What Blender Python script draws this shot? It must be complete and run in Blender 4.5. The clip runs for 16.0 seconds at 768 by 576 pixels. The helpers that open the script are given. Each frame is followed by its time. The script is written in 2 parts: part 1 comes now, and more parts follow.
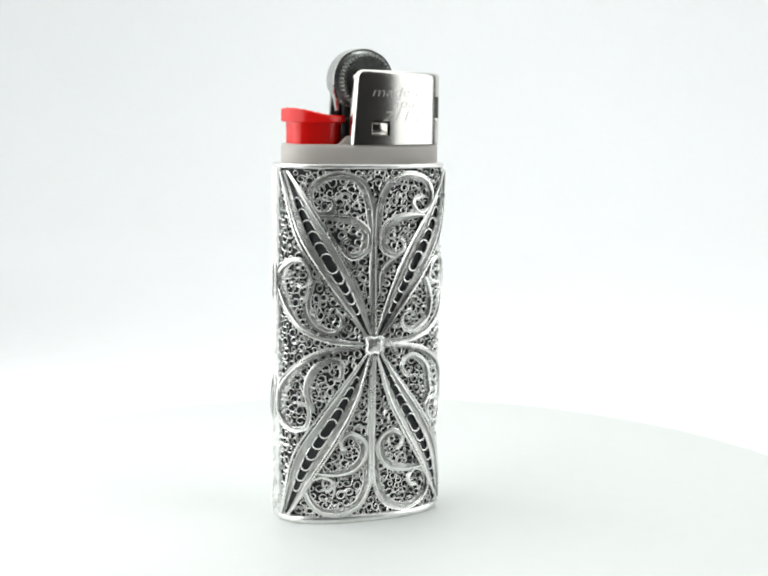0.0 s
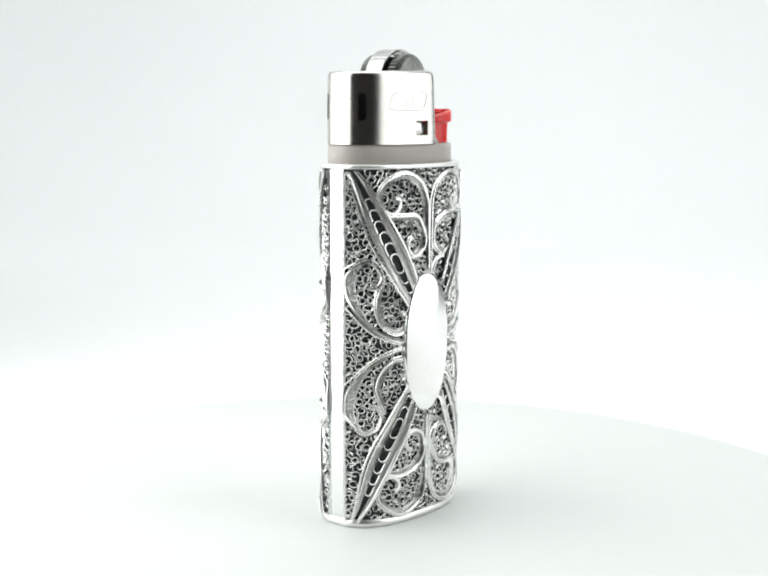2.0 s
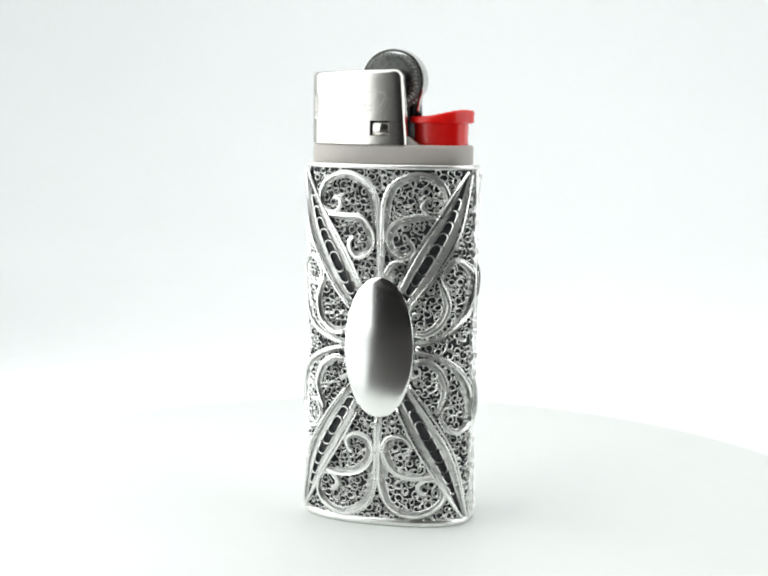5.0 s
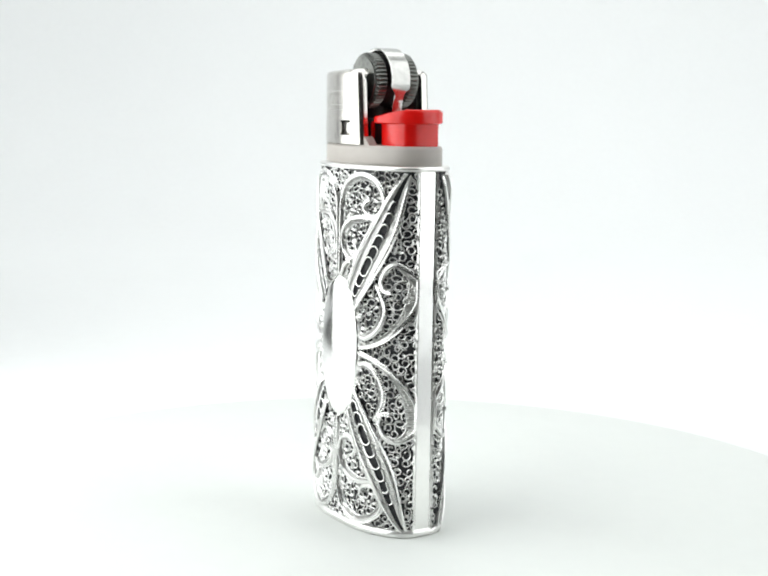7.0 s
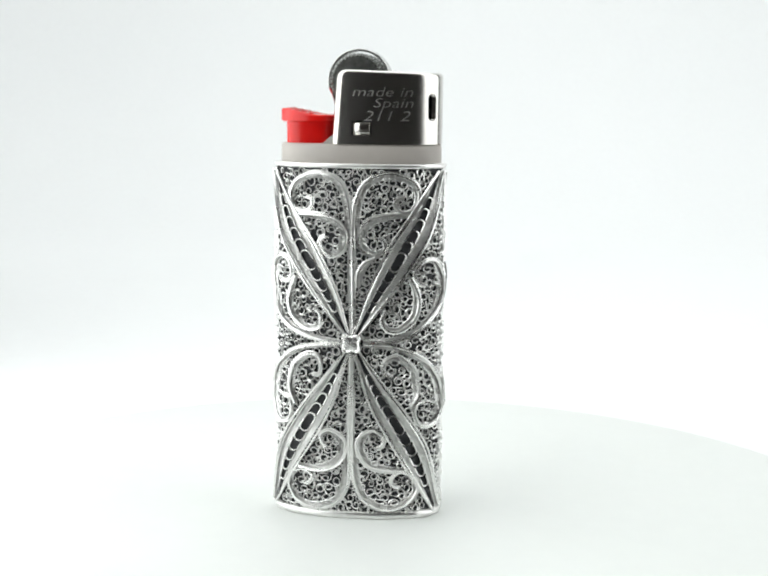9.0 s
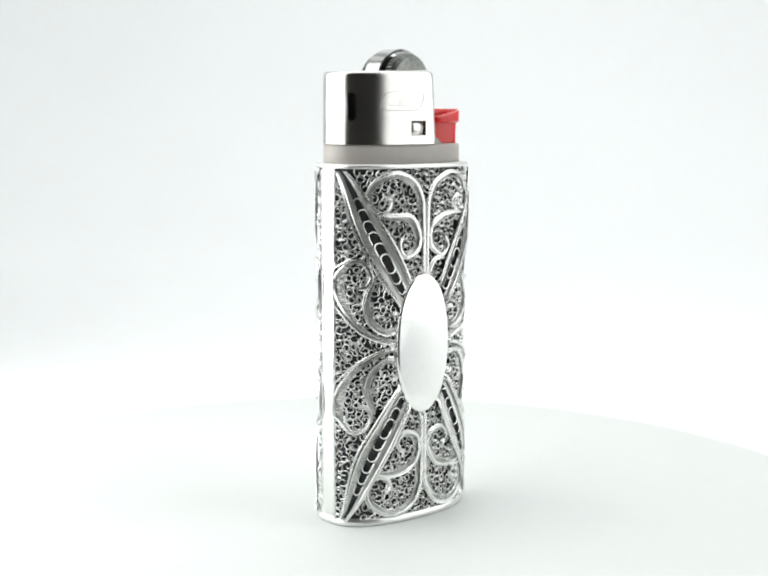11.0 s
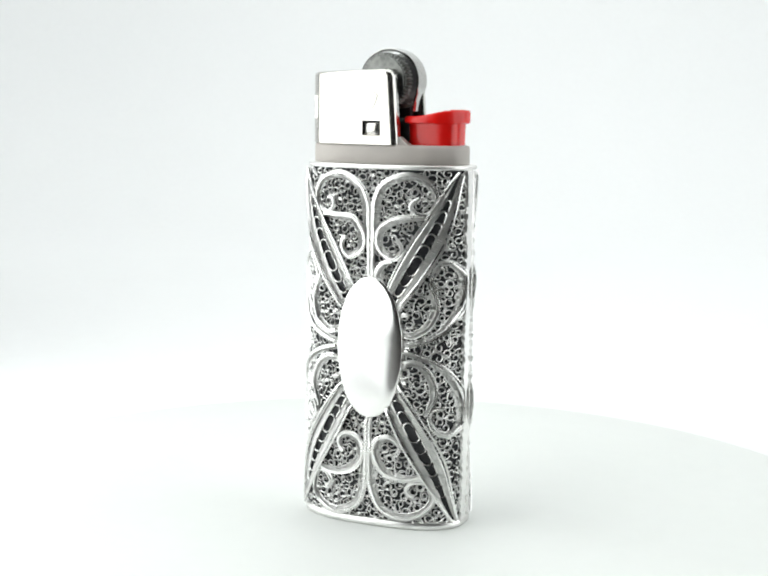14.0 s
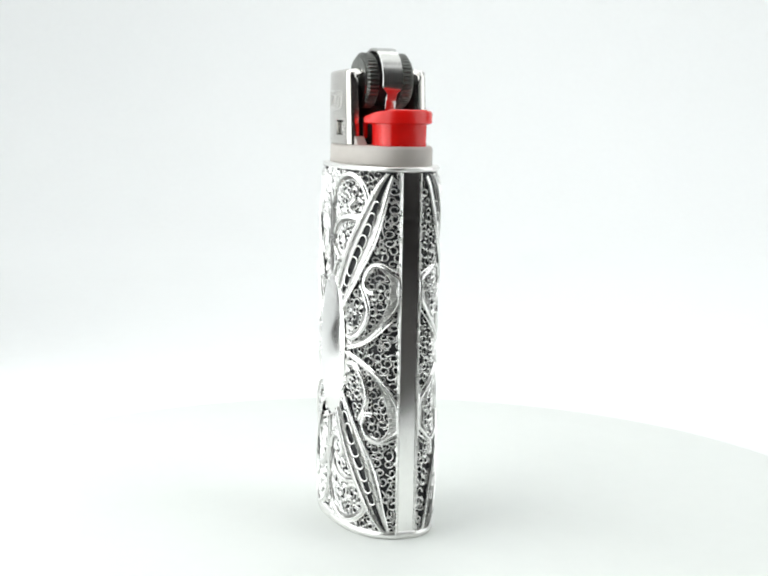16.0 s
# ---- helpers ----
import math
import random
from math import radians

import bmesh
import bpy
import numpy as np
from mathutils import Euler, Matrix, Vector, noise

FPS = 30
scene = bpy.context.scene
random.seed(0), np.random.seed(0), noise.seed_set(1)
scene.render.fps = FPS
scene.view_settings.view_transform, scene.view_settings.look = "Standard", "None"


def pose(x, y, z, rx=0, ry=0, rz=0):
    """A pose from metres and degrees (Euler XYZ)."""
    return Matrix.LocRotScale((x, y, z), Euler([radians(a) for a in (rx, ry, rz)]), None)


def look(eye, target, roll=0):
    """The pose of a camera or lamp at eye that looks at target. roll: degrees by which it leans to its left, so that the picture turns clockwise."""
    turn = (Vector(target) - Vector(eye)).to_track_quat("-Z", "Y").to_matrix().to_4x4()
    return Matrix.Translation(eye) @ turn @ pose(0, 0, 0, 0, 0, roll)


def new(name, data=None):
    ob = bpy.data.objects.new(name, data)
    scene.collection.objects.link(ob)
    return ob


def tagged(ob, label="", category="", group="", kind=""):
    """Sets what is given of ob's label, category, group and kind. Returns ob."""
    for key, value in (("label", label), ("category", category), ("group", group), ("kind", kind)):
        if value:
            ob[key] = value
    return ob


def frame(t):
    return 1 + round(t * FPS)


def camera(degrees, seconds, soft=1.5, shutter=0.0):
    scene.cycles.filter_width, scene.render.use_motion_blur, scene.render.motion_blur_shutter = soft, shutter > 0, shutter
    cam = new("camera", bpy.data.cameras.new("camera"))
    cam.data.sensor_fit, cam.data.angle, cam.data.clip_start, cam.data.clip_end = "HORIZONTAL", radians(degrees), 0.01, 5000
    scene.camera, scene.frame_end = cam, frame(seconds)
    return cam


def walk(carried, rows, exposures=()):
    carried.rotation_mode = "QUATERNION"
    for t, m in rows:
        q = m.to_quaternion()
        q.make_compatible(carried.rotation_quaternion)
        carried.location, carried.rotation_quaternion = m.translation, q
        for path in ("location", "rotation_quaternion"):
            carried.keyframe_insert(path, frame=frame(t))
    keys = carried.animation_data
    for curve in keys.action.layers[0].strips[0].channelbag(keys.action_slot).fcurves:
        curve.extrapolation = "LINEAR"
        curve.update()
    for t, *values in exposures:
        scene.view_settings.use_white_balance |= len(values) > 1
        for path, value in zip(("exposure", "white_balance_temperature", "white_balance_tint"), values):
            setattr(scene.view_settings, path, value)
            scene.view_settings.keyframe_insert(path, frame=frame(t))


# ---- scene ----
# ---- camera: it stands still, 18 cm in front of the turntable's axis ----
MM = 0.001
cam = camera(31.576, 16.0, soft=2.1)
EYE = Vector((0.0, -0.1806, 0.0560))
AHEAD = Vector((0.0059, 1.0, -0.1411))
STAND = look(EYE, EYE + AHEAD, 0.65)
walk(cam, [(0.0, STAND), (16.0, STAND)])

# ---- light: a white photo tent, open towards the dark room behind the camera ----
world = bpy.data.worlds.new("studio")
scene.world = world
world.use_nodes = True
world.node_tree.nodes["Background"].inputs[0].default_value = (0.02, 0.02, 0.022, 1)
world.node_tree.nodes["Background"].inputs[1].default_value = 1.0


def area_lamp(name, place, target, w, h, watts, colour):
    data = bpy.data.lights.new(name, "AREA")
    data.shape, data.size, data.size_y, data.energy, data.color = "RECTANGLE", w, h, watts, colour
    ob = new(name, data)
    ob.matrix_world = look(place, target)
    return ob


TINT = (0.967, 1.0, 0.992)
area_lamp("softbox_lamp_left", (-0.126, -0.0580, 0.2215), (1.0, -0.0580, 0.2215), 0.268, 0.447, 0.66, TINT)
area_lamp("softbox_lamp_right", (0.262, -0.0545, 0.2215), (-1.0, -0.0545, 0.2215), 0.299, 0.447, 0.49, TINT)
# unseen top lamp, its front part added to brighten the silver
area_lamp("fill_lamp_top", (0.02, 0.12, 0.455), (0.02, 0.12, 0.0), 0.36, 0.56, 0.66, TINT)
# added fill lamp that only lifts the backdrop to white
area_lamp("fill_lamp_backdrop", (0.0, 0.24, 0.44), (-0.01, 0.47, 0.14), 0.46, 0.2, 0.70, TINT)
scene.view_settings.exposure = -0.05


# ---- materials ----
def material(name):
    mat = bpy.data.materials.new(name)
    mat.use_nodes = True
    nt = mat.node_tree
    return mat, nt, nt.nodes["Principled BSDF"]


def grainy(name, colour, dark, rough, metal=0.0, scale=900.0, bump=0.1, wear=150.0, coat=0.0, sub=0.0, dist=0.00005):
    """A surface whose colour and gloss vary at two scales, with a fine relief."""
    mat, nt, bsdf = material(name)
    co = nt.nodes.new("ShaderNodeTexCoord")
    fine = nt.nodes.new("ShaderNodeTexNoise")
    fine.inputs["Scale"].default_value, fine.inputs["Detail"].default_value = scale, 5
    broad = nt.nodes.new("ShaderNodeTexNoise")
    broad.inputs["Scale"].default_value, broad.inputs["Detail"].default_value = wear, 3
    nt.links.new(co.outputs["Object"], fine.inputs["Vector"])
    nt.links.new(co.outputs["Object"], broad.inputs["Vector"])
    add = nt.nodes.new("ShaderNodeMath")
    add.operation = "ADD"
    nt.links.new(fine.outputs["Fac"], add.inputs[0])
    nt.links.new(broad.outputs["Fac"], add.inputs[1])
    ramp = nt.nodes.new("ShaderNodeMapRange")
    ramp.inputs["From Min"].default_value, ramp.inputs["From Max"].default_value = 0.7, 1.3
    nt.links.new(add.outputs[0], ramp.inputs["Value"])
    mix = nt.nodes.new("ShaderNodeMix")
    mix.data_type = "RGBA"
    mix.inputs["A"].default_value, mix.inputs["B"].default_value = (*dark, 1), (*colour, 1)
    nt.links.new(ramp.outputs["Result"], mix.inputs["Factor"])
    nt.links.new(mix.outputs["Result"], bsdf.inputs["Base Color"])
    gloss = nt.nodes.new("ShaderNodeMapRange")
    gloss.inputs["To Min"].default_value, gloss.inputs["To Max"].default_value = rough * 1.25, rough * 0.8
    nt.links.new(broad.outputs["Fac"], gloss.inputs["Value"])
    nt.links.new(gloss.outputs["Result"], bsdf.inputs["Roughness"])
    bsdf.inputs["Metallic"].default_value = metal
    bsdf.inputs["Coat Weight"].default_value = coat
    if sub:
        bsdf.inputs["Subsurface Weight"].default_value = sub
        bsdf.inputs["Subsurface Radius"].default_value = (0.002, 0.0015, 0.0012)
        bsdf.inputs["Subsurface Scale"].default_value = 1.0
    if bump:
        b = nt.nodes.new("ShaderNodeBump")
        b.inputs["Strength"].default_value, b.inputs["Distance"].default_value = bump, dist
        nt.links.new(fine.outputs["Fac"], b.inputs["Height"])
        nt.links.new(b.outputs["Normal"], bsdf.inputs["Normal"])
    return mat


SILVER = grainy("polished_silver_wire", (0.93, 0.925, 0.91), (0.80, 0.795, 0.78), 0.27, 1.0, 1500, 0.12, 260)
PLATE = grainy("polished_silver_sheet", (0.96, 0.955, 0.94), (0.91, 0.905, 0.89), 0.12, 1.0, 1200, 0.03, 120)
BRUSHED = grainy("worn_silver_band", (0.92, 0.915, 0.90), (0.82, 0.81, 0.79), 0.32, 1.0, 1400, 0.06, 160)
RIBBON = grainy("oxidised_silver_ribbon", (0.90, 0.895, 0.885), (0.66, 0.66, 0.65), 0.32, 1.0, 1800, 0.25, 320)
CURL = grainy("filigree_silver_thread", (0.94, 0.935, 0.92), (0.84, 0.835, 0.825), 0.30, 1.0, 1600, 0.2, 300)
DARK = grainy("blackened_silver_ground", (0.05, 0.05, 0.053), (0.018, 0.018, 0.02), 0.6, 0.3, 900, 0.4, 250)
CHROME = grainy("nickel_plated_steel", (0.72, 0.70, 0.67), (0.64, 0.62, 0.59), 0.19, 1.0, 900, 0.015, 90)
STEEL = grainy("bright_spring_steel", (0.56, 0.555, 0.54), (0.44, 0.44, 0.425), 0.18, 1.0, 1500, 0.05, 200)
WHEEL = grainy("blued_steel_wheel", (0.24, 0.245, 0.23), (0.12, 0.125, 0.118), 0.32, 0.9, 1600, 0.2, 300)
RED = grainy("red_plastic", (0.80, 0.010, 0.008), (0.72, 0.008, 0.006), 0.24, 0.0, 900, 0.05, 120)
GREY = grainy("warm_grey_plastic", (0.49, 0.455, 0.42), (0.455, 0.42, 0.388), 0.38, 0.0, 700, 0.06, 100)
BLACK = grainy("black_plastic_core", (0.02, 0.02, 0.02), (0.012, 0.012, 0.012), 0.5, 0.0, 800, 0.1, 100)
ETCH = grainy("etched_mark", (0.72, 0.705, 0.68), (0.60, 0.59, 0.57), 0.36, 1.0, 1500, 0.2, 200)
DISC = grainy("white_turntable_plastic", (0.745, 0.766, 0.743), (0.73, 0.751, 0.728), 0.55, 0.0, 300, 0.02, 12)
PAPER = grainy("white_backdrop_paper", (0.875, 0.885, 0.885), (0.86, 0.87, 0.87), 0.8, 0.0, 400, 0.05, 8)
FABRIC = grainy("white_tent_fabric", (0.85, 0.85, 0.85), (0.82, 0.82, 0.82), 0.9, 0.0, 500, 0.1, 10)
ROOM = grainy("room_paint", (0.17, 0.152, 0.142), (0.14, 0.126, 0.118), 0.8, 0.0, 30, 0.05, 3)
TABLE = grainy("dark_table_top", (0.06, 0.055, 0.052), (0.04, 0.037, 0.035), 0.5, 0.0, 60, 0.05, 8)


# ---- mesh helpers; the small things are given in millimetres ----
def piece(name, verts, faces, mat, parent=None, label="", scale=MM, smooth=True):
    me = bpy.data.meshes.new(name)
    me.from_pydata([tuple(c * scale for c in v) for v in verts], [], faces)
    me.materials.append(mat)
    bm = bmesh.new()
    bm.from_mesh(me)
    bmesh.ops.recalc_face_normals(bm, faces=bm.faces[:])
    bm.to_mesh(me)
    bm.free()
    if smooth:
        me.polygons.foreach_set("use_smooth", [True] * len(me.polygons))
        me.set_sharp_from_angle(angle=radians(50))
    ob = new(name, me)
    if parent is not None:
        ob.parent = parent
    if label:
        tagged(ob, label)
    return ob


def joined(shells):
    verts, faces = [], []
    for v, f in shells:
        k = len(verts)
        verts += list(v)
        faces += [tuple(i + k for i in q) for q in f]
    return verts, faces


def loft(rings, closed=True, caps=True):
    """Skin through rings of equal length."""
    n = len(rings[0])
    verts = [p for r in rings for p in r]
    faces = []
    for k in range(len(rings) - 1):
        for i in range(n if closed else n - 1):
            j = (i + 1) % n
            faces.append((k * n + i, k * n + j, (k + 1) * n + j, (k + 1) * n + i))
    if caps:
        faces.append(tuple(range(n - 1, -1, -1)))
        faces.append(tuple((len(rings) - 1) * n + i for i in range(n)))
    return verts, faces


def block(x0, x1, y0, y1, z0, z1, bevel=0.0):
    b = min(bevel, (x1 - x0) / 2.1, (y1 - y0) / 2.1, (z1 - z0) / 2.1)

    def ring(d, z):
        e = d + b * 0.6
        return [(x0 + e, y0 + d, z), (x1 - e, y0 + d, z), (x1 - d, y0 + e, z), (x1 - d, y1 - e, z),
                (x1 - e, y1 - d, z), (x0 + e, y1 - d, z), (x0 + d, y1 - e, z), (x0 + d, y0 + e, z)]
    if b <= 0:
        return loft([[(x0, y0, z), (x1, y0, z), (x1, y1, z), (x0, y1, z)] for z in (z0, z1)])
    return loft([ring(b, z0), ring(0, z0 + b), ring(0, z1 - b), ring(b, z1)])


def oval(a, b, p, clip, n=96):
    """A superellipse with its ends cut flat."""
    out = []
    for i in range(n):
        t = 2 * math.pi * (i + 0.5) / n
        c, s = math.cos(t), math.sin(t)
        x = a * math.copysign(abs(c) ** (2 / p), c)
        y = b * math.copysign(abs(s) ** (2 / p), s)
        out.append((max(-clip, min(clip, x)), y))
    return out


def smooth_curve(points, per=8):
    """A Catmull-Rom curve through the points."""
    p = [np.array(q, float) for q in points]
    p = [2 * p[0] - p[1], *p, 2 * p[-1] - p[-2]]
    out = []
    for k in range(1, len(p) - 2):
        for i in range(per):
            t = i / per
            out.append(0.5 * (2 * p[k] + (p[k + 1] - p[k - 1]) * t + (2 * p[k - 1] - 5 * p[k] + 4 * p[k + 1] - p[k + 2]) * t * t
                              + (3 * p[k] - p[k - 1] - 3 * p[k + 1] + p[k + 2]) * t ** 3))
    out.append(p[-2])
    return np.array(out)


def tube(path, radius, sides=6, ups=None, flat=1.0):
    """A wire along a path in space; radius may vary along it."""
    path = np.asarray(path, float)
    n = len(path)
    rad = np.broadcast_to(np.asarray(radius, float), (n,))
    tan = np.gradient(path, axis=0)
    tan /= np.linalg.norm(tan, axis=1)[:, None] + 1e-12
    up = np.array([0.0, 1.0, 0.0]) if ups is None else None
    rings = []
    for i in range(n):
        u = up if ups is None else ups[i]
        u = u - tan[i] * (u @ tan[i])
        if np.linalg.norm(u) < 1e-6:
            u = np.array([1.0, 0, 0]) - tan[i] * tan[i][0]
        u = u / np.linalg.norm(u)
        s = np.cross(tan[i], u)
        rings.append([tuple(path[i] + rad[i] * (math.cos(a) * s + flat * math.sin(a) * u))
                      for a in (2 * math.pi * k / sides for k in range(sides))])
    return loft(rings)


# ---- the case's curved faces ----
A0, B0, P0, CLIP = 11.06, 5.97, 2.4, 10.93
MID = 23.9


def skin(x):
    """Half thickness of the case at x and the outward normal there."""
    x = max(-CLIP, min(CLIP, x))
    q = max(1e-4, 1 - (abs(x) / A0) ** P0)
    y = B0 * q ** (1 / P0)
    gx = math.copysign((abs(x) / A0) ** (P0 - 1) / A0, x)
    gy = (y / B0) ** (P0 - 1) / B0
    g = math.hypot(gx, gy)
    return y, gx / g, gy / g


def on_face(x, dz, h, side):
    """A point of a face: x along it, dz above its middle, h proud of it. side: -1 the flower face, 1 the face with the plate."""
    y, nx, ny = skin(x)
    if side > 0 and (x / 4.95) ** 2 + ((dz + 0.2) / 9.6) ** 2 < 1:
        h = min(h, 0.02)  # pressed flat under the oval plate
    return (x + nx * h, side * (y + ny * h), MID + (dz * 0.983 if dz > 0 else dz))


def ups_on(pts, side):
    out = []
    for x, _ in pts:
        _, nx, ny = skin(x)
        out.append(np.array([nx, side * ny, 0.0]))
    return out


def wire(pts, h, r, side, sides=6, flat=1.0):
    path = [on_face(x, z, h, side) for x, z in pts]
    return tube(path, r, sides, ups_on(pts, side), flat)


def offset(pts, d):
    """The plane curve moved to its right by d (a number or one for each point)."""
    t = np.gradient(pts, axis=0)
    t /= np.linalg.norm(t, axis=1)[:, None] + 1e-12
    return pts + np.stack([t[:, 1], -t[:, 0]], 1) * np.broadcast_to(d, (len(pts),))[:, None]


def resample(pts, step):
    seg = np.r_[0, np.cumsum(np.linalg.norm(np.diff(pts, axis=0), axis=1))]
    s = np.linspace(0, seg[-1], max(3, int(seg[-1] / step)))
    return np.stack([np.interp(s, seg, pts[:, 0]), np.interp(s, seg, pts[:, 1])], 1)


def hatched(outer, inner, h, side):
    """A fluted ribbon between two curves of equal length."""
    verts, faces = [], []
    for i, (a, b) in enumerate(zip(outer, inner)):
        lift = h + (0.16 if i % 2 else -0.09)
        verts += [on_face(*a, lift, side), on_face(*((a + b) / 2), lift - 0.04, side), on_face(*b, lift - 0.10, side)]
    for i in range(len(outer) - 1):
        for j in (0, 1):
            k = 3 * i + j
            faces.append((k, k + 1, k + 4, k + 3))
    return verts, faces


# one quarter of a face: the scrolls' axes, and the side on which each is filled
SCROLLS = {
    "tall_scroll": (1, [(0.3, 1.3), (0.3, 9.0), (0.3, 16.6), (0.65, 19.4), (1.9, 21.6), (4.6, 22.65), (7.2, 21.9), (8.35, 20.0),
                        (7.9, 18.1), (6.5, 17.5), (5.45, 18.3), (5.6, 19.2), (6.3, 19.45)]),
    "inner_scroll": (-1, [(7.2, 17.0), (4.9, 17.2), (2.6, 16.8), (1.1, 15.3), (0.85, 13.6), (1.5, 12.3), (3.0, 11.8), (4.15, 12.7),
                          (4.0, 13.8), (3.3, 14.25)]),
    "wide_scroll": (-1, [(1.5, 0.3), (5.5, 0.5), (8.7, 1.9), (10.45, 4.6), (11.0, 8.0), (10.8, 10.1), (9.9, 11.3), (8.7, 10.9),
                         (8.1, 9.3), (8.5, 8.1), (9.4, 7.9)]),
    "outer_scroll": (1, [(7.5, 8.7), (8.3, 6.9), (8.45, 5.1), (7.8, 3.1), (6.1, 1.75), (4.6, 2.0), (4.05, 3.1), (4.5, 4.15), (5.3, 4.3)]),
    "small_scroll": (1, [(0.75, 7.6), (0.8, 9.2), (1.5, 10.7), (3.2, 11.5)]),
}
BEND = random.Random(11)  # every wire is bent by hand
PETAL_IN = [(0.45, 1.4), (2.2, 7.4), (4.7, 12.7), (7.7, 17.9), (10.35, 23.1)]
PETAL_OUT = [(0.95, 1.1), (4.2, 5.3), (7.35, 9.8), (9.7, 14.9), (10.75, 22.9)]


def scroll(name, side, sx, sz, case, keep_out):
    turn, pts = SCROLLS[name]
    pts = [(x + BEND.uniform(-0.13, 0.13), z + BEND.uniform(-0.15, 0.15)) for x, z in pts]
    pts = [(max(0.2, min(11.03, x)), max(0.2, min(22.75, z))) for x, z in pts]
    axis = resample(smooth_curve(pts), 0.15)
    n = len(axis)
    s = np.linspace(0, 1, n)
    width = turn * (0.16 + 0.66 * np.clip(np.sin(math.pi * np.clip(s * 1.12, 0, 1)), 0, 1) ** 0.7)
    if name == "tall_scroll":
        width = width * np.clip((axis[:, 1] - 11.0) / 6.0, 0.25, 1)
    if name == "wide_scroll":
        width = width * 0.62
    if name in ("small_scroll", "outer_scroll"):
        width = width * 0.75
    inner = offset(axis, width)
    flip = np.array([sx, sz])
    keep_out.append((axis * flip, 0.34))
    keep_out.append((offset(axis, width * 0.5) * flip, 0.40))
    coarse = slice(None, None, 2)
    frame_wire = joined([wire(axis[coarse] * flip, 0.46, 0.19 * np.where(s[coarse] > 0.97, 1.35, 1.0), side),
                         wire(offset(axis, -turn * 0.27)[coarse] * flip, 0.36, 0.13, side, 5)])
    ob = piece("scroll", *frame_wire, SILVER, case)
    rib = joined([hatched(axis * flip, inner * flip, 0.22, side), wire(inner[coarse] * flip, 0.24, 0.085, side, 4)])
    piece("ribbon", *rib, RIBBON, ob, "fluted dull silver ribbon", smooth=False)


def petal(side, sx, sz, case, keep_out):
    flip = np.array([sx, sz])
    n = 170
    a, b = (smooth_curve([(min(11.03, x + BEND.uniform(-0.1, 0.1)), z + BEND.uniform(-0.1, 0.1)) for x, z in p], 24) for p in (PETAL_IN, PETAL_OUT))
    a, b = (resample(p, 0.02) for p in (a, b))
    a, b = (p[np.linspace(0, len(p) - 1, n).astype(int)] for p in (a, b))
    for k in (0.0, 0.25, 0.5, 0.75, 1.0):
        keep_out.append(((a * (1 - k) + b * k) * flip, 0.42 if k in (0.0, 1.0) else 0.75))
    c = slice(None, None, 4)
    rails = [wire(a[c] * flip, 0.62, 0.17, side), wire(b[c] * flip, 0.62, 0.17, side),
             wire((a * 0.9 + b * 0.1)[c] * flip, 0.66, 0.10, side, 5), wire((a * 0.1 + b * 0.9)[c] * flip, 0.66, 0.10, side, 5)]
    ob = piece("petal", *joined(rails), SILVER, case, "long pointed leaf outlined in silver wire")
    for u, v in ((0.08, 0.33), (0.92, 0.67)):
        p, q = a * (1 - u) + b * u, a * (1 - v) + b * v
        piece("ribbon", *hatched(p * flip, q * flip, 0.46, side), RIBBON, ob, "fluted dull silver ribbon", smooth=False)
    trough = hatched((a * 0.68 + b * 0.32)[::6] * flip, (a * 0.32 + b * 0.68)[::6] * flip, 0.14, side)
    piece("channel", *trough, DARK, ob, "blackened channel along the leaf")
    half = np.linalg.norm(b - a, axis=1) * 0.17 / (np.linalg.norm(a[-1] - a[0]) / n)
    for i in range(11):
        way = 1 if i > 4 else -1
        k = n * (0.15 + 0.068 * i) - way * 7
        arc = []
        for j in range(15):
            w = j / 14
            leg = min(1, w / 0.3) if w < 0.5 else min(1, (1 - w) / 0.3)
            phi = math.pi * min(1, max(0, (w - 0.3) / 0.4))
            along = k + way * (6.5 * leg + half[int(k)] * math.sin(phi))
            i0 = int(min(n - 2, max(0, along)))
            q, f = 0.5 - 0.17 * math.cos(phi), min(1, max(0, along - i0))
            pa, pb = a[i0] * (1 - f) + a[i0 + 1] * f, b[i0] * (1 - f) + b[i0 + 1] * f
            arc.append(pa * (1 - q) + pb * q)
        piece("scale", *wire(np.array(arc) * flip, 0.44, 0.105, side, 5), SILVER, ob)


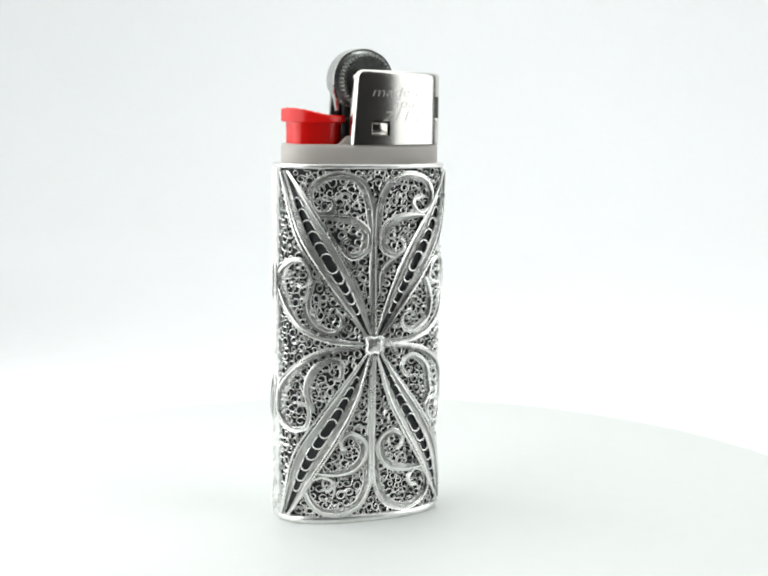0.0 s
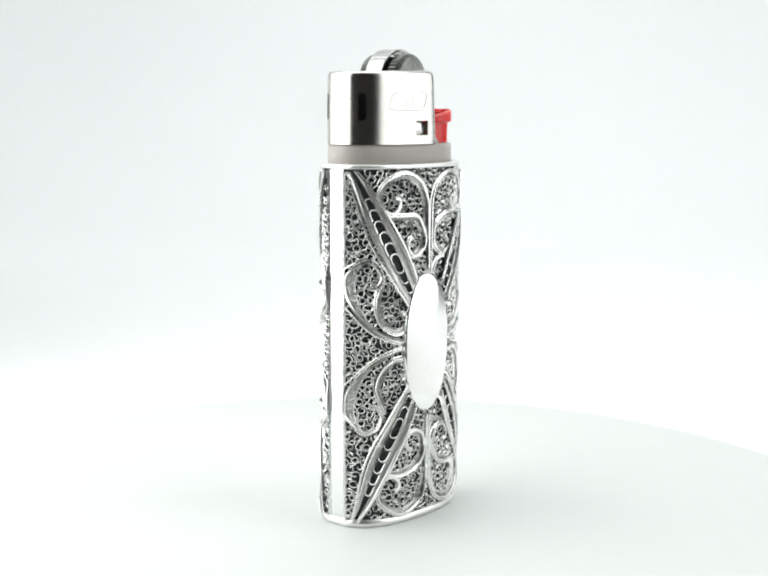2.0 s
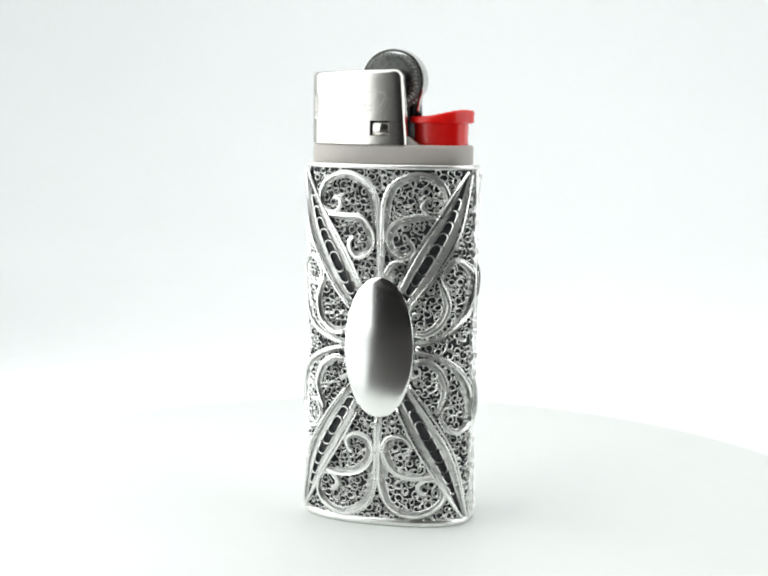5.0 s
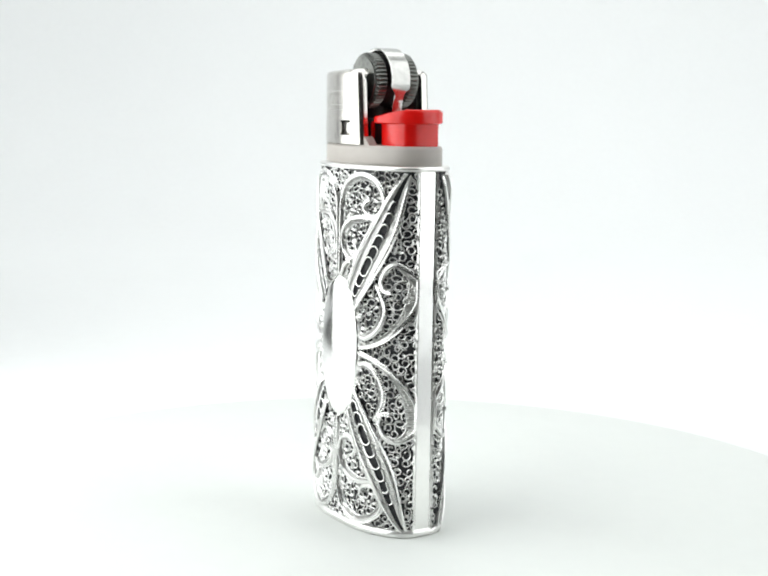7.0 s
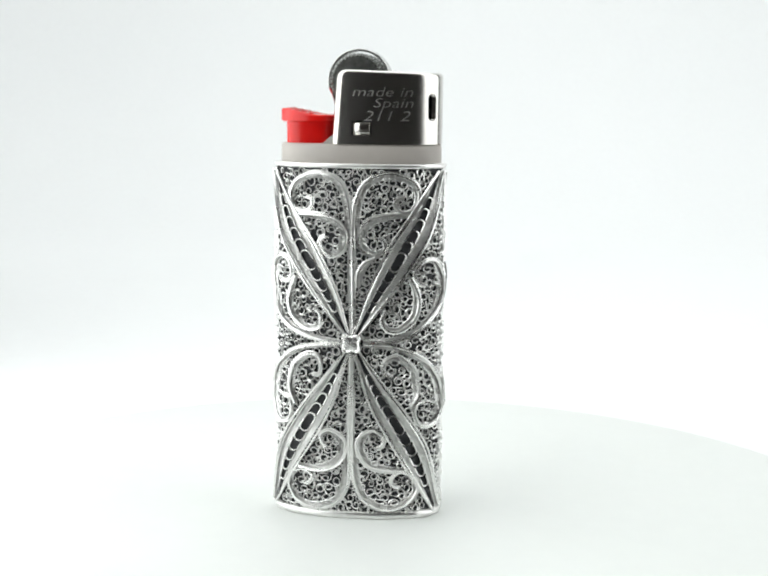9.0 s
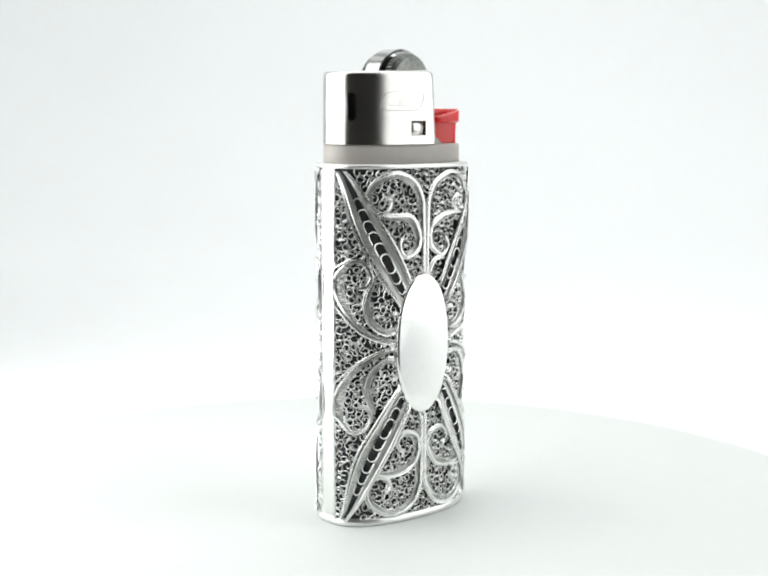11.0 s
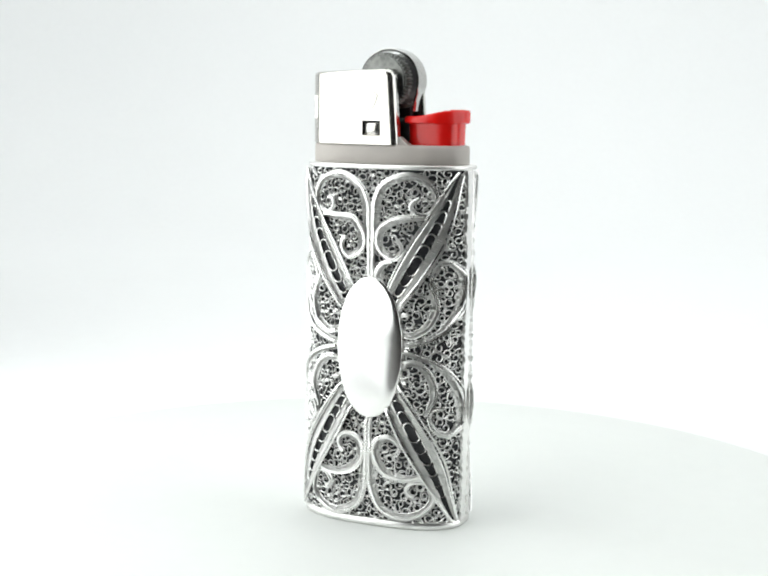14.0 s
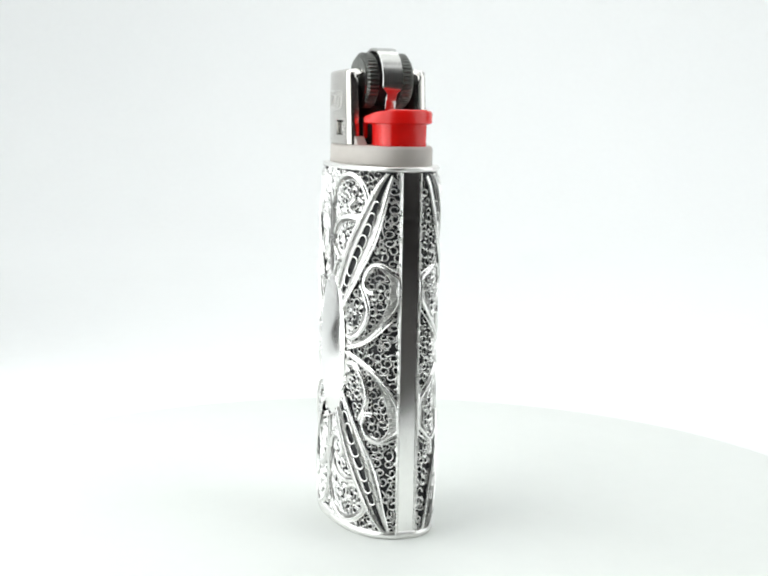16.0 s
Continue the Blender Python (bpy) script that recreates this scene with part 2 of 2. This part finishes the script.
def filigree(side, case, keep_out, rng):
    """Hundreds of tiny curled threads between the scrolls."""
    pts = np.concatenate([p for p, _ in keep_out])
    rad = np.concatenate([np.full(len(p), r) for p, r in keep_out])
    shells, spots = [], np.zeros((0, 3))
    grow = [skin(x)[2] for x in np.linspace(-11.05, 11.05, 222)]
    arc = np.cumsum([0.1 / max(0.2, g) for g in grow])
    for size, tries in ((0.60, 2200), (0.48, 5000), (0.34, 6500)):
        for _ in range(tries):
            u, cz = rng.uniform(0, arc[-1]), rng.uniform(-22.9, 22.9)
            cx = float(np.interp(u, arc, np.linspace(-11.05, 11.05, 222)))
            ny = max(0.22, skin(cx)[2])
            r0 = size * rng.uniform(0.9, 1.1)
            if side > 0 and (cx / 4.2) ** 2 + ((cz + 0.1) / 8.9) ** 2 < 1:
                continue
            if len(spots) and (np.hypot(spots[:, 0] - u, spots[:, 1] - cz) - 0.77 * (spots[:, 2] + r0)).min() < 0:
                continue
            gap = (np.hypot((pts[:, 0] - cx) / ny, pts[:, 1] - cz) - rad).min()
            if gap < r0 - 0.56:
                continue
            spots = np.vstack([spots, (u, cz, r0)])
            a0, way = rng.uniform(0, 6.28), rng.choice((-1, 1))
            turns = rng.uniform(0.85, 1.6) if size > 0.38 else rng.uniform(0.55, 1.0)
            tight = rng.uniform(0.45, 0.68) if size > 0.38 else rng.uniform(0.1, 0.4)
            h = rng.uniform(0.13, 0.26)
            squash = rng.uniform(0.82, 1.2)
            steps = 14 if size > 0.38 else 10
            curl = []
            for k in range(steps):
                w = k / (steps - 1)
                r = r0 * (1 - tight * w ** 1.2)
                ang = a0 + way * w * turns * 2 * math.pi
                curl.append((cx + r * squash * math.cos(ang) * ny, cz + r / squash * math.sin(ang)))
            if rng.random() < 0.7:
                # an S: a tail that swings out to a neighbour
                curl = [(cx + (r0 * math.cos(a0 - way * q) + 0.5 * q * math.cos(a0)) * ny, cz + r0 * math.sin(a0 - way * q) + 0.5 * q * math.sin(a0))
                        for q in (1.1, 0.75, 0.4)] + curl
            shells.append(wire(np.array(curl), h, rng.uniform(0.080, 0.102), side, 4, 1.2))
    tagged(piece("filigree", *joined(shells), CURL, case, "dense curls of fine silver thread"), kind="stuff")


def silver_case():
    case = tagged(new("lighter_case"), "openwork silver filigree lighter case with dark oxidised ground on a turntable", "lighter case")
    rng = random.Random(4)
    levels = (0.7, 12, 24, 36, 46.8)
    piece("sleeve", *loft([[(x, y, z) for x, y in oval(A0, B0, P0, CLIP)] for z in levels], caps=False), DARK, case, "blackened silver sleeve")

    def rim(name, prof, label):
        rings = [[(x, y, z) for x, y in oval(A0 + d, B0 + d, P0, CLIP + d)] for d, z in prof]
        v, f = loft(rings, caps=False)
        n = len(rings[0])
        f += [((len(rings) - 1) * n + i, (len(rings) - 1) * n + (i + 1) % n, (i + 1) % n, i) for i in range(n)]
        piece(name, v, f, BRUSHED, case, label)
    bead = [(0.18 + 0.30 * math.cos(a), 47.08 + 0.32 * math.sin(a)) for a in (radians(-90 + 22.5 * i) for i in range(9))]
    rim("top_rim", [(-0.5, 46.76), *bead, (-0.5, 47.40)], "plain polished silver rim")
    rim("bottom_rim", [(-0.7, 0.0), (0.22, 0.0), (0.36, 0.10), (0.42, 0.30), (0.40, 0.62), (0.32, 0.86), (0.14, 1.02), (-0.7, 1.05)], "plain polished silver rim")
    for s in (-1, 1):
        strip = []
        for z in (0.9, 1.2, 10, 20, 30, 40, 46.5, 46.75):
            e = 0.0 if 1.0 < z < 46.6 else 0.1
            w = 1.15
            across = ((-0.2, -w), (0.04 - e, -w), (0.247 - e, -w + 0.12), (0.252 - e, -0.55), (0.253 - e, 0.0), (0.252 - e, 0.55), (0.247 - e, w - 0.12), (0.04 - e, w), (-0.2, w))
            strip.append([(s * (CLIP + d), y, z) for d, y in across])
        band = piece("edge_band", *loft(strip), PLATE, case, "smooth polished silver side strip")
        for side in (-1, 1):
            line = np.array([(s * 10.9, z) for z in np.linspace(-22.9, 22.75, 24)])
            path = [(s * (CLIP + 0.16), side * 1.22, MID + z + 0.0) for _, z in line]
            piece("beading", *tube(path, 0.15, 6), SILVER, band)
    for side in (-1, 1):
        keep_out = []
        for sx in (-1, 1):
            for sz in (-1, 1):
                for name in SCROLLS:
                    if name == "small_scroll" and (sz < 0 or sx == side):
                        continue
                    scroll(name, side, sx, sz, case, keep_out)
                petal(side, sx, sz, case, keep_out)
        filigree(side, case, keep_out, rng)
    # knot over the crossing: a pillow with drawn-in sides and raised edges
    def pillow(k, y):
        out = []
        for i in range(48):
            t = 2 * math.pi * i / 48
            r = (1.13 + 0.50 * abs(math.sin(2 * t)) ** 2.2) * k
            out.append((r * math.cos(t), y, MID + r * math.sin(t)))
        return out
    knot = [pillow(1.0, -5.9), pillow(1.0, -6.75), pillow(0.95, -6.95), pillow(0.86, -7.02), pillow(0.76, -6.95), pillow(0.68, -6.80), pillow(0.4, -6.84), pillow(0.05, -6.86)]
    piece("centre_knot", *loft(knot), SILVER, case, "small square silver knot")
    # domed oval plate
    rings = []
    for k, lift in ((1.0, 5.5), (1.0, 6.2), (0.985, 6.33), (0.955, 6.385), *((k, 6.62 - 0.25 * k * k) for k in (0.92, 0.85, 0.75, 0.65, 0.55, 0.45, 0.35, 0.25, 0.15, 0.03))):
        rings.append([(4.6 * k * math.copysign(abs(math.cos(t)) ** 0.92, math.cos(t)), lift - 0.007 * (4.6 * k * math.cos(t)) ** 2,
                       MID - 0.2 + 9.25 * k * math.copysign(abs(math.sin(t)) ** 0.96, math.sin(t)))
                      for t in (2 * math.pi * (i + 0.5) / 96 for i in range(96))])
    piece("oval_plate", *loft(rings), PLATE, case, "blank polished silver oval plate")
    # the hand-made case is a little twisted towards the hood's end
    for ob in case.children_recursive:
        for v in ob.data.vertices:
            v.co.y -= 0.18 * MM * (v.co.z / MM - MID) / 23.0 * (v.co.x / MM + 11.0) / 22.0
    return case


# ---- the lighter ----
def lighter():
    root = tagged(new("lighter"), "grey disposable lighter with red button and chrome hood, inside a case", "lighter")
    LA, LB, LP = 10.69, 5.43, 2.3
    ring = lambda d, z: [(x, y, z) for x, y in oval(LA + d, LB + d, LP, 99, 80)]
    piece("body", *loft([ring(-1.6, 1.3), ring(-1.2, 2.0), ring(-1.2, 45.5), ring(0, 47.1), ring(0, 49.45), ring(-0.1, 49.75), ring(-0.35, 49.85)]), GREY, root, "warm grey plastic body")
    # raised shoulder of the body in front of the hood
    prof = [(-4.5, 49.8), (-3.2, 50.9), (-2.6, 50.95), (-1.9, 49.8)]
    for s in (-1, 1):
        rows = [[(x, y, z) for x, z in prof] for y in (s * 3.5, s * 4.75)]
        piece("shoulder", *loft(rows), GREY, root)
    # hood: a bent shell, open towards the button
    z0, z1 = 49.87, 59.45

    def front(z):
        return -2.3 + 0.70 * (z - z0) / (z1 - z0)

    def top(x):
        return z1 - 0.030 * (x + 2.0)
    n = 150

    def open_ring(d, w, cut=0.0):
        pts = []
        z_est = z0 + (z1 - z0) * w
        xc = front(z_est) + cut + 0.7 * max(0.0, (w - 0.90) / 0.10) ** 2
        c = max(-1, min(1, xc / (LA + d)))
        t_end = math.acos(math.copysign(abs(c) ** (LP / 2), c))
        for i in range(n + 1):
            # the two front edges roll inwards over the last columns
            e = max(0, 6 - min(i, n - i))
            t = -t_end + 2 * t_end * (min(max(i, 6), n - 6) - 6) / (n - 12)
            cc, ss = math.cos(t), math.sin(t)
            x = (LA + d) * math.copysign(abs(cc) ** (2 / LP), cc)
            y = (LB + d) * math.copysign(abs(ss) ** (2 / LP), ss)
            if e:
                roll = radians(15 * e)
                x -= 0.85 * math.sin(roll)
                y -= math.copysign(0.85 * (1 - math.cos(roll)), y)
            pts.append((x, y, z0 + (top(x) - z0) * w))
        return pts
    outer = [open_ring(0.06, w) for w in np.linspace(0, 0.90, 28)] + [open_ring(0.05, 0.945), open_ring(0.0, 0.968), open_ring(-0.12, 0.986), open_ring(-0.32, 0.997), open_ring(-0.55, 1.0), open_ring(-1.5, 0.996)]
    inner = [open_ring(-1.5, 0.96), open_ring(-0.8, 0.94), open_ring(-0.5, 0.92)] + [open_ring(-0.4, w) for w in np.linspace(0.88, 0, 30)]
    rings = outer + inner
    m = n + 1
    verts = [p for r in rings for p in r]
    faces = []
    for k in range(len(rings)):
        for i in range(n):
            k2 = (k + 1) % len(rings)
            faces.append((k * m + i, k * m + i + 1, k2 * m + i + 1, k2 * m + i))
    for i in (0, n):
        # close the two front ends, pairing outer and inner rows
        seq = [k * m + i for k in range(len(rings))]
        for k in range(len(seq) // 2 - 1):
            faces.append((seq[k], seq[k + 1], seq[-2 - k], seq[-1 - k]))
    hood = piece("hood", verts, faces, CHROME, root, "polished chrome wind hood with two slots")

    def capsule(cx, cy, cz, w, h, ax):
        pts = []
        for i in range(20):
            t = 2 * math.pi * i / 20
            pts.append((w / 2 * math.cos(t), (h / 2 - w / 2) * (1 if math.sin(t) >= 0 else -1) + w / 2 * math.sin(t)))
        if ax == "x":
            return loft([[(cx + e, cy + u, cz + v) for u, v in pts] for e in (-2.5, 2.5)])
        return loft([[(cx + u, cy + e, cz + v) for u, v in pts] for e in (-1.6, 1.6)])
    cuts = [capsule(10.2, s * 2.75, 54.65, 1.0, 3.5, "x") for s in (-1, 1)]
    cuts += [block(-0.45 - 0.2 * (1 + s), 2.1 - 0.2 * (1 + s), s * 5.4 - 1.6, s * 5.4 + 1.6, 51.0, 52.9) for s in (-1, 1)]
    cutter = piece("cutter", *joined(cuts), CHROME)
    mod = hood.modifiers.new("cut", "BOOLEAN")
    mod.object, mod.operation, mod.solver = cutter, "DIFFERENCE", "EXACT"
    bpy.context.view_layer.update()
    cut_mesh = bpy.data.meshes.new_from_object(hood.evaluated_get(bpy.context.evaluated_depsgraph_get()))
    hood.modifiers.clear()
    if len(cut_mesh.polygons) > 200:
        hood.data = cut_mesh
        cut_mesh.set_sharp_from_angle(angle=radians(40))
    bpy.data.objects.remove(cutter)
    for s in (-1, 1):
        tab = [block(-0.3 - 0.2 * (1 + s), 1.88 - 0.2 * (1 + s), min(s * 4.95, s * 5.2), max(s * 4.95, s * 5.2), 51.0, 52.72, 0.15)]
        piece("spring_tab", *joined(tab), CHROME, hood)

    # marks pressed into the hood
    def on_hood(x, z, h, side):
        q = max(1e-4, 1 - (abs(x) / (LA + 0.06)) ** LP)
        return (x, side * ((LB + 0.06) * q ** (1 / LP) + h), z)

    def lettering(words, x, z, size):
        cu = bpy.data.curves.new("mark", "FONT")
        cu.body, cu.size, cu.shear, cu.resolution_u, cu.offset = words, size, 0.25, 3, -0.022
        ob = new("mark", cu)
        bpy.context.view_layer.update()
        src = bpy.data.meshes.new_from_object(ob.evaluated_get(bpy.context.evaluated_depsgraph_get()))
        bpy.data.objects.remove(ob)
        vs = [on_hood(x + 1.42 * v.co.x, z + v.co.y, 0.02, -1) for v in src.vertices]
        fs = [tuple(p.vertices) for p in src.polygons]
        piece("engraving", vs, fs, ETCH, hood, "engraved words", smooth=False)
    lettering("made in", -0.55, 56.0, 1.75)
    lettering("Spain", 2.2, 54.6, 1.75)
    lettering("211 2", 1.0, 52.9, 1.85)

    def outline(pts, r):
        path = [on_hood(x, z, 0.0, 1) for x, z in pts]
        return tube(path, r, 5)
    badge = []
    for i in range(41):
        t = 2 * math.pi * i / 40
        c, s_ = math.cos(t), math.sin(t)
        u = math.copysign(abs(c) ** 0.4, c)
        v = math.copysign(abs(s_) ** 0.5, s_)
        badge.append((3.0 + 3.2 * u - 0.4 * v, 55.4 + 1.2 * v))
    bars = []
    for cx, w in ((1.75, 0.62), (3.1, 0.2), (4.25, 0.62)):
        bars.append(outline([(cx - u * w - v * 0.16, 55.4 + 0.58 * v) for u, v in ((-1, -1), (1, -1), (1, 1), (-1, 1), (-1, -1), (1, -1))], 0.045))
    piece("engraving", *joined([outline(badge, 0.06), *bars]), ETCH, hood, "engraved slanted badge with plain bars")

    # inner works
    piece("core", *joined([loft([[(5.2 + 4.3 * math.cos(t), 3.2 * math.sin(t), z) for t in (2 * math.pi * i / 32 for i in range(32))] for z in (49.9, 57.6)]), block(-1.2, 2.2, -4.4, -3.4, 49.9, 57.5, 0.2),
                           block(-1.2, 2.2, 3.4, 4.4, 49.9, 57.5, 0.2), block(-2.4, 2.0, -3.4, 3.4, 49.9, 53.2, 0.2)]), BLACK, root, "black inner works")
    wheel_z, wheel_x = 58.0, -0.15

    def toothed(y0, y1):
        rows = []
        for y, k in ((y0, 0.92), (y0 + 0.25, 1.0), (y1 - 0.25, 1.0), (y1, 0.92)):
            rows.append([(wheel_x + 3.55 * k * (1.0 if i % 3 else 0.925) * math.cos(2 * math.pi * i / 126), y,
                          wheel_z + 3.55 * k * (1.0 if i % 3 else 0.925) * math.sin(2 * math.pi * i / 126)) for i in range(126)])
        return loft(rows)

    def drum(r, y0, y1, k=48):
        return loft([[(wheel_x + r * math.cos(2 * math.pi * i / k), y, wheel_z + r * math.sin(2 * math.pi * i / k)) for i in range(k)] for y in (y0, y1)])
    for s in (-1, 1):
        w = piece("thumb_wheel", *toothed(min(s * 1.5, s * 3.1), max(s * 1.5, s * 3.1)), WHEEL, root, "dark toothed spark wheel", smooth=False)
        piece("hub", *drum(3.0, min(s * 3.1, s * 3.3), max(s * 3.1, s * 3.3)), WHEEL, w)
    piece("flint_drum", *drum(3.2, -1.5, 1.5), BLACK, root)
    # guard strip over the wheels
    strip = []
    for i in range(41):
        a = radians(207 - 195 * i / 40)
        strip.append((wheel_x + 4.07 * math.cos(a), wheel_z + 4.07 * math.sin(a)))
    strip = [(-3.30, 54.2), (-3.42, 54.8), (-3.52, 55.3), (-3.62, 55.7)] + strip
    rows = []
    for i, (x, z) in enumerate(strip):
        hw = 1.4 if z > 57.0 else max(0.72, 1.4 - 1.1 * (57.0 - z))  # it narrows to a tongue at its foot
        ux, uz = (x - wheel_x) / 4.07, (z - wheel_z) / 4.07
        rows.append([(x, -hw, z), (x + 0.10 * ux, -hw + 0.08, z + 0.10 * uz), (x + 0.10 * ux, hw - 0.08, z + 0.10 * uz), (x, hw, z),
                     (x - 0.25 * ux, hw - 0.08, z - 0.25 * uz), (x - 0.25 * ux, -hw + 0.08, z - 0.25 * uz)])
    piece("wheel_guard", *loft(rows), STEEL, root, "bent steel strip over the spark wheel")
    # red button with its fork
    def cap_ring(d, z_of):
        pts = []
        for i in range(48):
            t = 2 * math.pi * (i + 0.5) / 48
            c, s_ = math.cos(t), math.sin(t)
            x = -6.65 + (4.05 + d) * math.copysign(abs(c) ** 0.62, c)
            y = (4.25 + d) * math.copysign(abs(s_) ** 0.72, s_)
            if x < -6.0:
                y *= 1 - 0.075 * (x + 6.0) ** 2 / 4.0
            pts.append((x, y, z_of(x)))
        return pts

    def brim(x):
        u = (-3.0 - x) / 7.8
        return 53.50 + 0.25 * u + 0.62 * max(0, math.sin(math.pi * min(1, max(0, (u - 0.25) / 1.3)))) ** 2
    cap = loft([cap_ring(-0.25, lambda x: 52.6), cap_ring(0, lambda x: 52.75), cap_ring(0, lambda x: brim(x) - 0.2),
                cap_ring(-0.2, brim), cap_ring(-1.2, lambda x: brim(x) - 0.05), cap_ring(-2.6, lambda x: brim(x) - 0.12)])
    button = piece("button", *cap, RED, root, "glossy red plastic thumb button")
    for k in range(4):
        x0 = -9.6 + 0.95 * k
        piece("grip_rib", *block(x0, x0 + 0.4, -2.6, 2.6, brim(x0) - 0.35, brim(x0) + 0.10, 0.12), RED, button)
    stem = [[(-6.5 + (3.35 + d) * math.copysign(abs(math.cos(t)) ** 0.55, math.cos(t)), (3.0 + d) * math.copysign(abs(math.sin(t)) ** 0.6, math.sin(t)), z)
             for t in (2 * math.pi * (i + 0.5) / 40 for i in range(40))] for d, z in ((0, 49.7), (0.0, 51.5), (0.05, 52.8))]
    piece("stem", *loft(stem), RED, button)
    piece("fork", *joined([block(-2.5, -1.9, -3.3, -2.7, 50.6, 52.8, 0.15),
                           block(-2.5, -1.9, 2.7, 3.3, 50.6, 52.8, 0.15)]), RED, button)
    return root


# ---- the setting ----
def setting():
    # backdrop: a white sheet that lies behind and beside the turntable and sweeps up
    prof = [(-0.075, -0.006)]
    for i in range(17):
        a = radians(90 * i / 16)
        prof.append((0.33 + 0.14 * math.sin(a), -0.006 + 0.14 * (1 - math.cos(a))))
    prof.append((0.47, 0.46))
    prof[1:1] = [(0.13, -0.006), (0.17, -0.006)]
    rows = [[(x, y, z) for x in np.linspace(-0.125 if y < 0.15 else -0.42, 0.42, 15)] for y, z in prof]
    v, f = loft(rows, closed=False, caps=False)
    back = tagged(piece("backdrop", v, f, PAPER, scale=1.0), "white seamless paper sweep behind the turntable", "backdrop", kind="structure")
    sol = back.modifiers.new("thickness", "SOLIDIFY")
    sol.thickness, sol.offset = 0.002, -1
    for name, b in (("wall_left", (-0.136, -0.130, -0.195, 0.078, -0.005, 0.46)), ("wall_left_back", (-0.232, -0.226, 0.185, 0.48, -0.005, 0.46)),
                    ("wall_right", (0.266, 0.272, -0.215, 0.10, -0.005, 0.46)), ("wall_right_back", (0.266, 0.272, 0.18, 0.48, -0.005, 0.46))):
        tagged(piece(name, *block(*b), FABRIC, scale=1.0), "white fabric wall of the photo tent", "wall", kind="structure")
    # the tent top is out of view; its front part is an added reflector
    tagged(piece("ceiling", *block(-0.232, 0.272, -0.17, 0.48, 0.462, 0.468), FABRIC, scale=1.0), "unseen white fabric tent top, brought forward as a reflector", "ceiling", kind="structure")
    # unseen cards, added and cut at an angle so the oval plate mirrors white
    for corners in ([(-0.129, -0.185), (-0.054, -0.0765), (-0.129, -0.0765)], [(0.262, -0.165), (0.262, -0.0765), (0.12, -0.0765)]):
        card = loft([[(x, y, z) for x, y in corners] for z in (-0.0084, -0.006)])
        tagged(piece("reflector_card", *card, PAPER, scale=1.0, smooth=False), "unseen white card added for the oval plate to mirror", "card", kind="structure")
    tagged(piece("floor", *block(-0.8, 0.8, -0.9, 0.7, -0.04, -0.0085), TABLE, scale=1.0), "dark table top under the tent", "table top", kind="structure")
    for name, b in (("wall_south", (-0.8, 0.8, -0.93, -0.9, -0.04, 0.8)), ("wall_north", (-0.8, 0.8, 0.7, 0.73, -0.04, 0.8)),
                    ("wall_west", (-0.83, -0.8, -0.9, 0.7, -0.04, 0.8)), ("wall_east", (0.8, 0.83, -0.9, 0.7, -0.04, 0.8)), ("ceiling_room", (-0.8, 0.8, -0.9, 0.7, 0.8, 0.83))):
        tagged(piece(name, *block(*b), ROOM, scale=1.0), "grey painted wall of the unlit room", "wall", kind="structure")


def turntable():
    table = tagged(new("turntable"), "round white plastic display turntable under the lighter", "turntable")
    rings = [[(r * math.cos(t), r * math.sin(t), z) for t in (2 * math.pi * i / 128 for i in range(128))]
             for r, z in ((66, -3.2), (69.2, -3.2), (70, -2.7), (70, -0.6), (69.8, -0.2), (69.3, 0), (40, 0), (1, 0))]
    piece("platter", *loft(rings), DISC, table)
    base = [[(r * math.cos(t), r * math.sin(t), z) for t in (2 * math.pi * i / 64 for i in range(64))] for r, z in ((52, -6.0), (52, -4.0), (50, -3.2))]
    piece("foot", *loft(base), DISC, table)
    return table


setting()
TURNTABLE = turntable()
CASE = silver_case()
LIGHTER = lighter()

# ---- the turn of the table: it alternates between a fast and a slow speed ----
START, FAST, SLOW = -4.9, -75.0, -22.0
SPEEDS = [(0.0, 1.99, FAST), (1.99, 7.39, SLOW), (7.39, 10.63, FAST), (10.63, 16.0, SLOW)]
OFF, LEAN = Vector((-2.49 * MM, -0.22 * MM, 0.0)), 25.2
SEAT = pose(0.00010, -0.00014, 0.0, 0, 0, 0.2)  # the lighter's play in its case


def angle(t):
    return START + sum(speed * max(0.0, min(t, end) - begin) for begin, end, speed in SPEEDS)


def motions():
    times = [i * 0.1 for i in range(161)]
    discs, things = [], []
    for t in times:
        a = angle(t)
        discs.append((t, pose(0, 0, 0, 0, 0, a)))
        m = pose(0, 0, 0, 0, 0, a) @ Matrix.Translation(OFF) @ pose(0, 0, 0, 0.24, 0, LEAN)
        things.append((t, m))
    walk(TURNTABLE, discs)
    walk(CASE, things)
    walk(LIGHTER, [(t, m @ SEAT) for t, m in things])


motions()
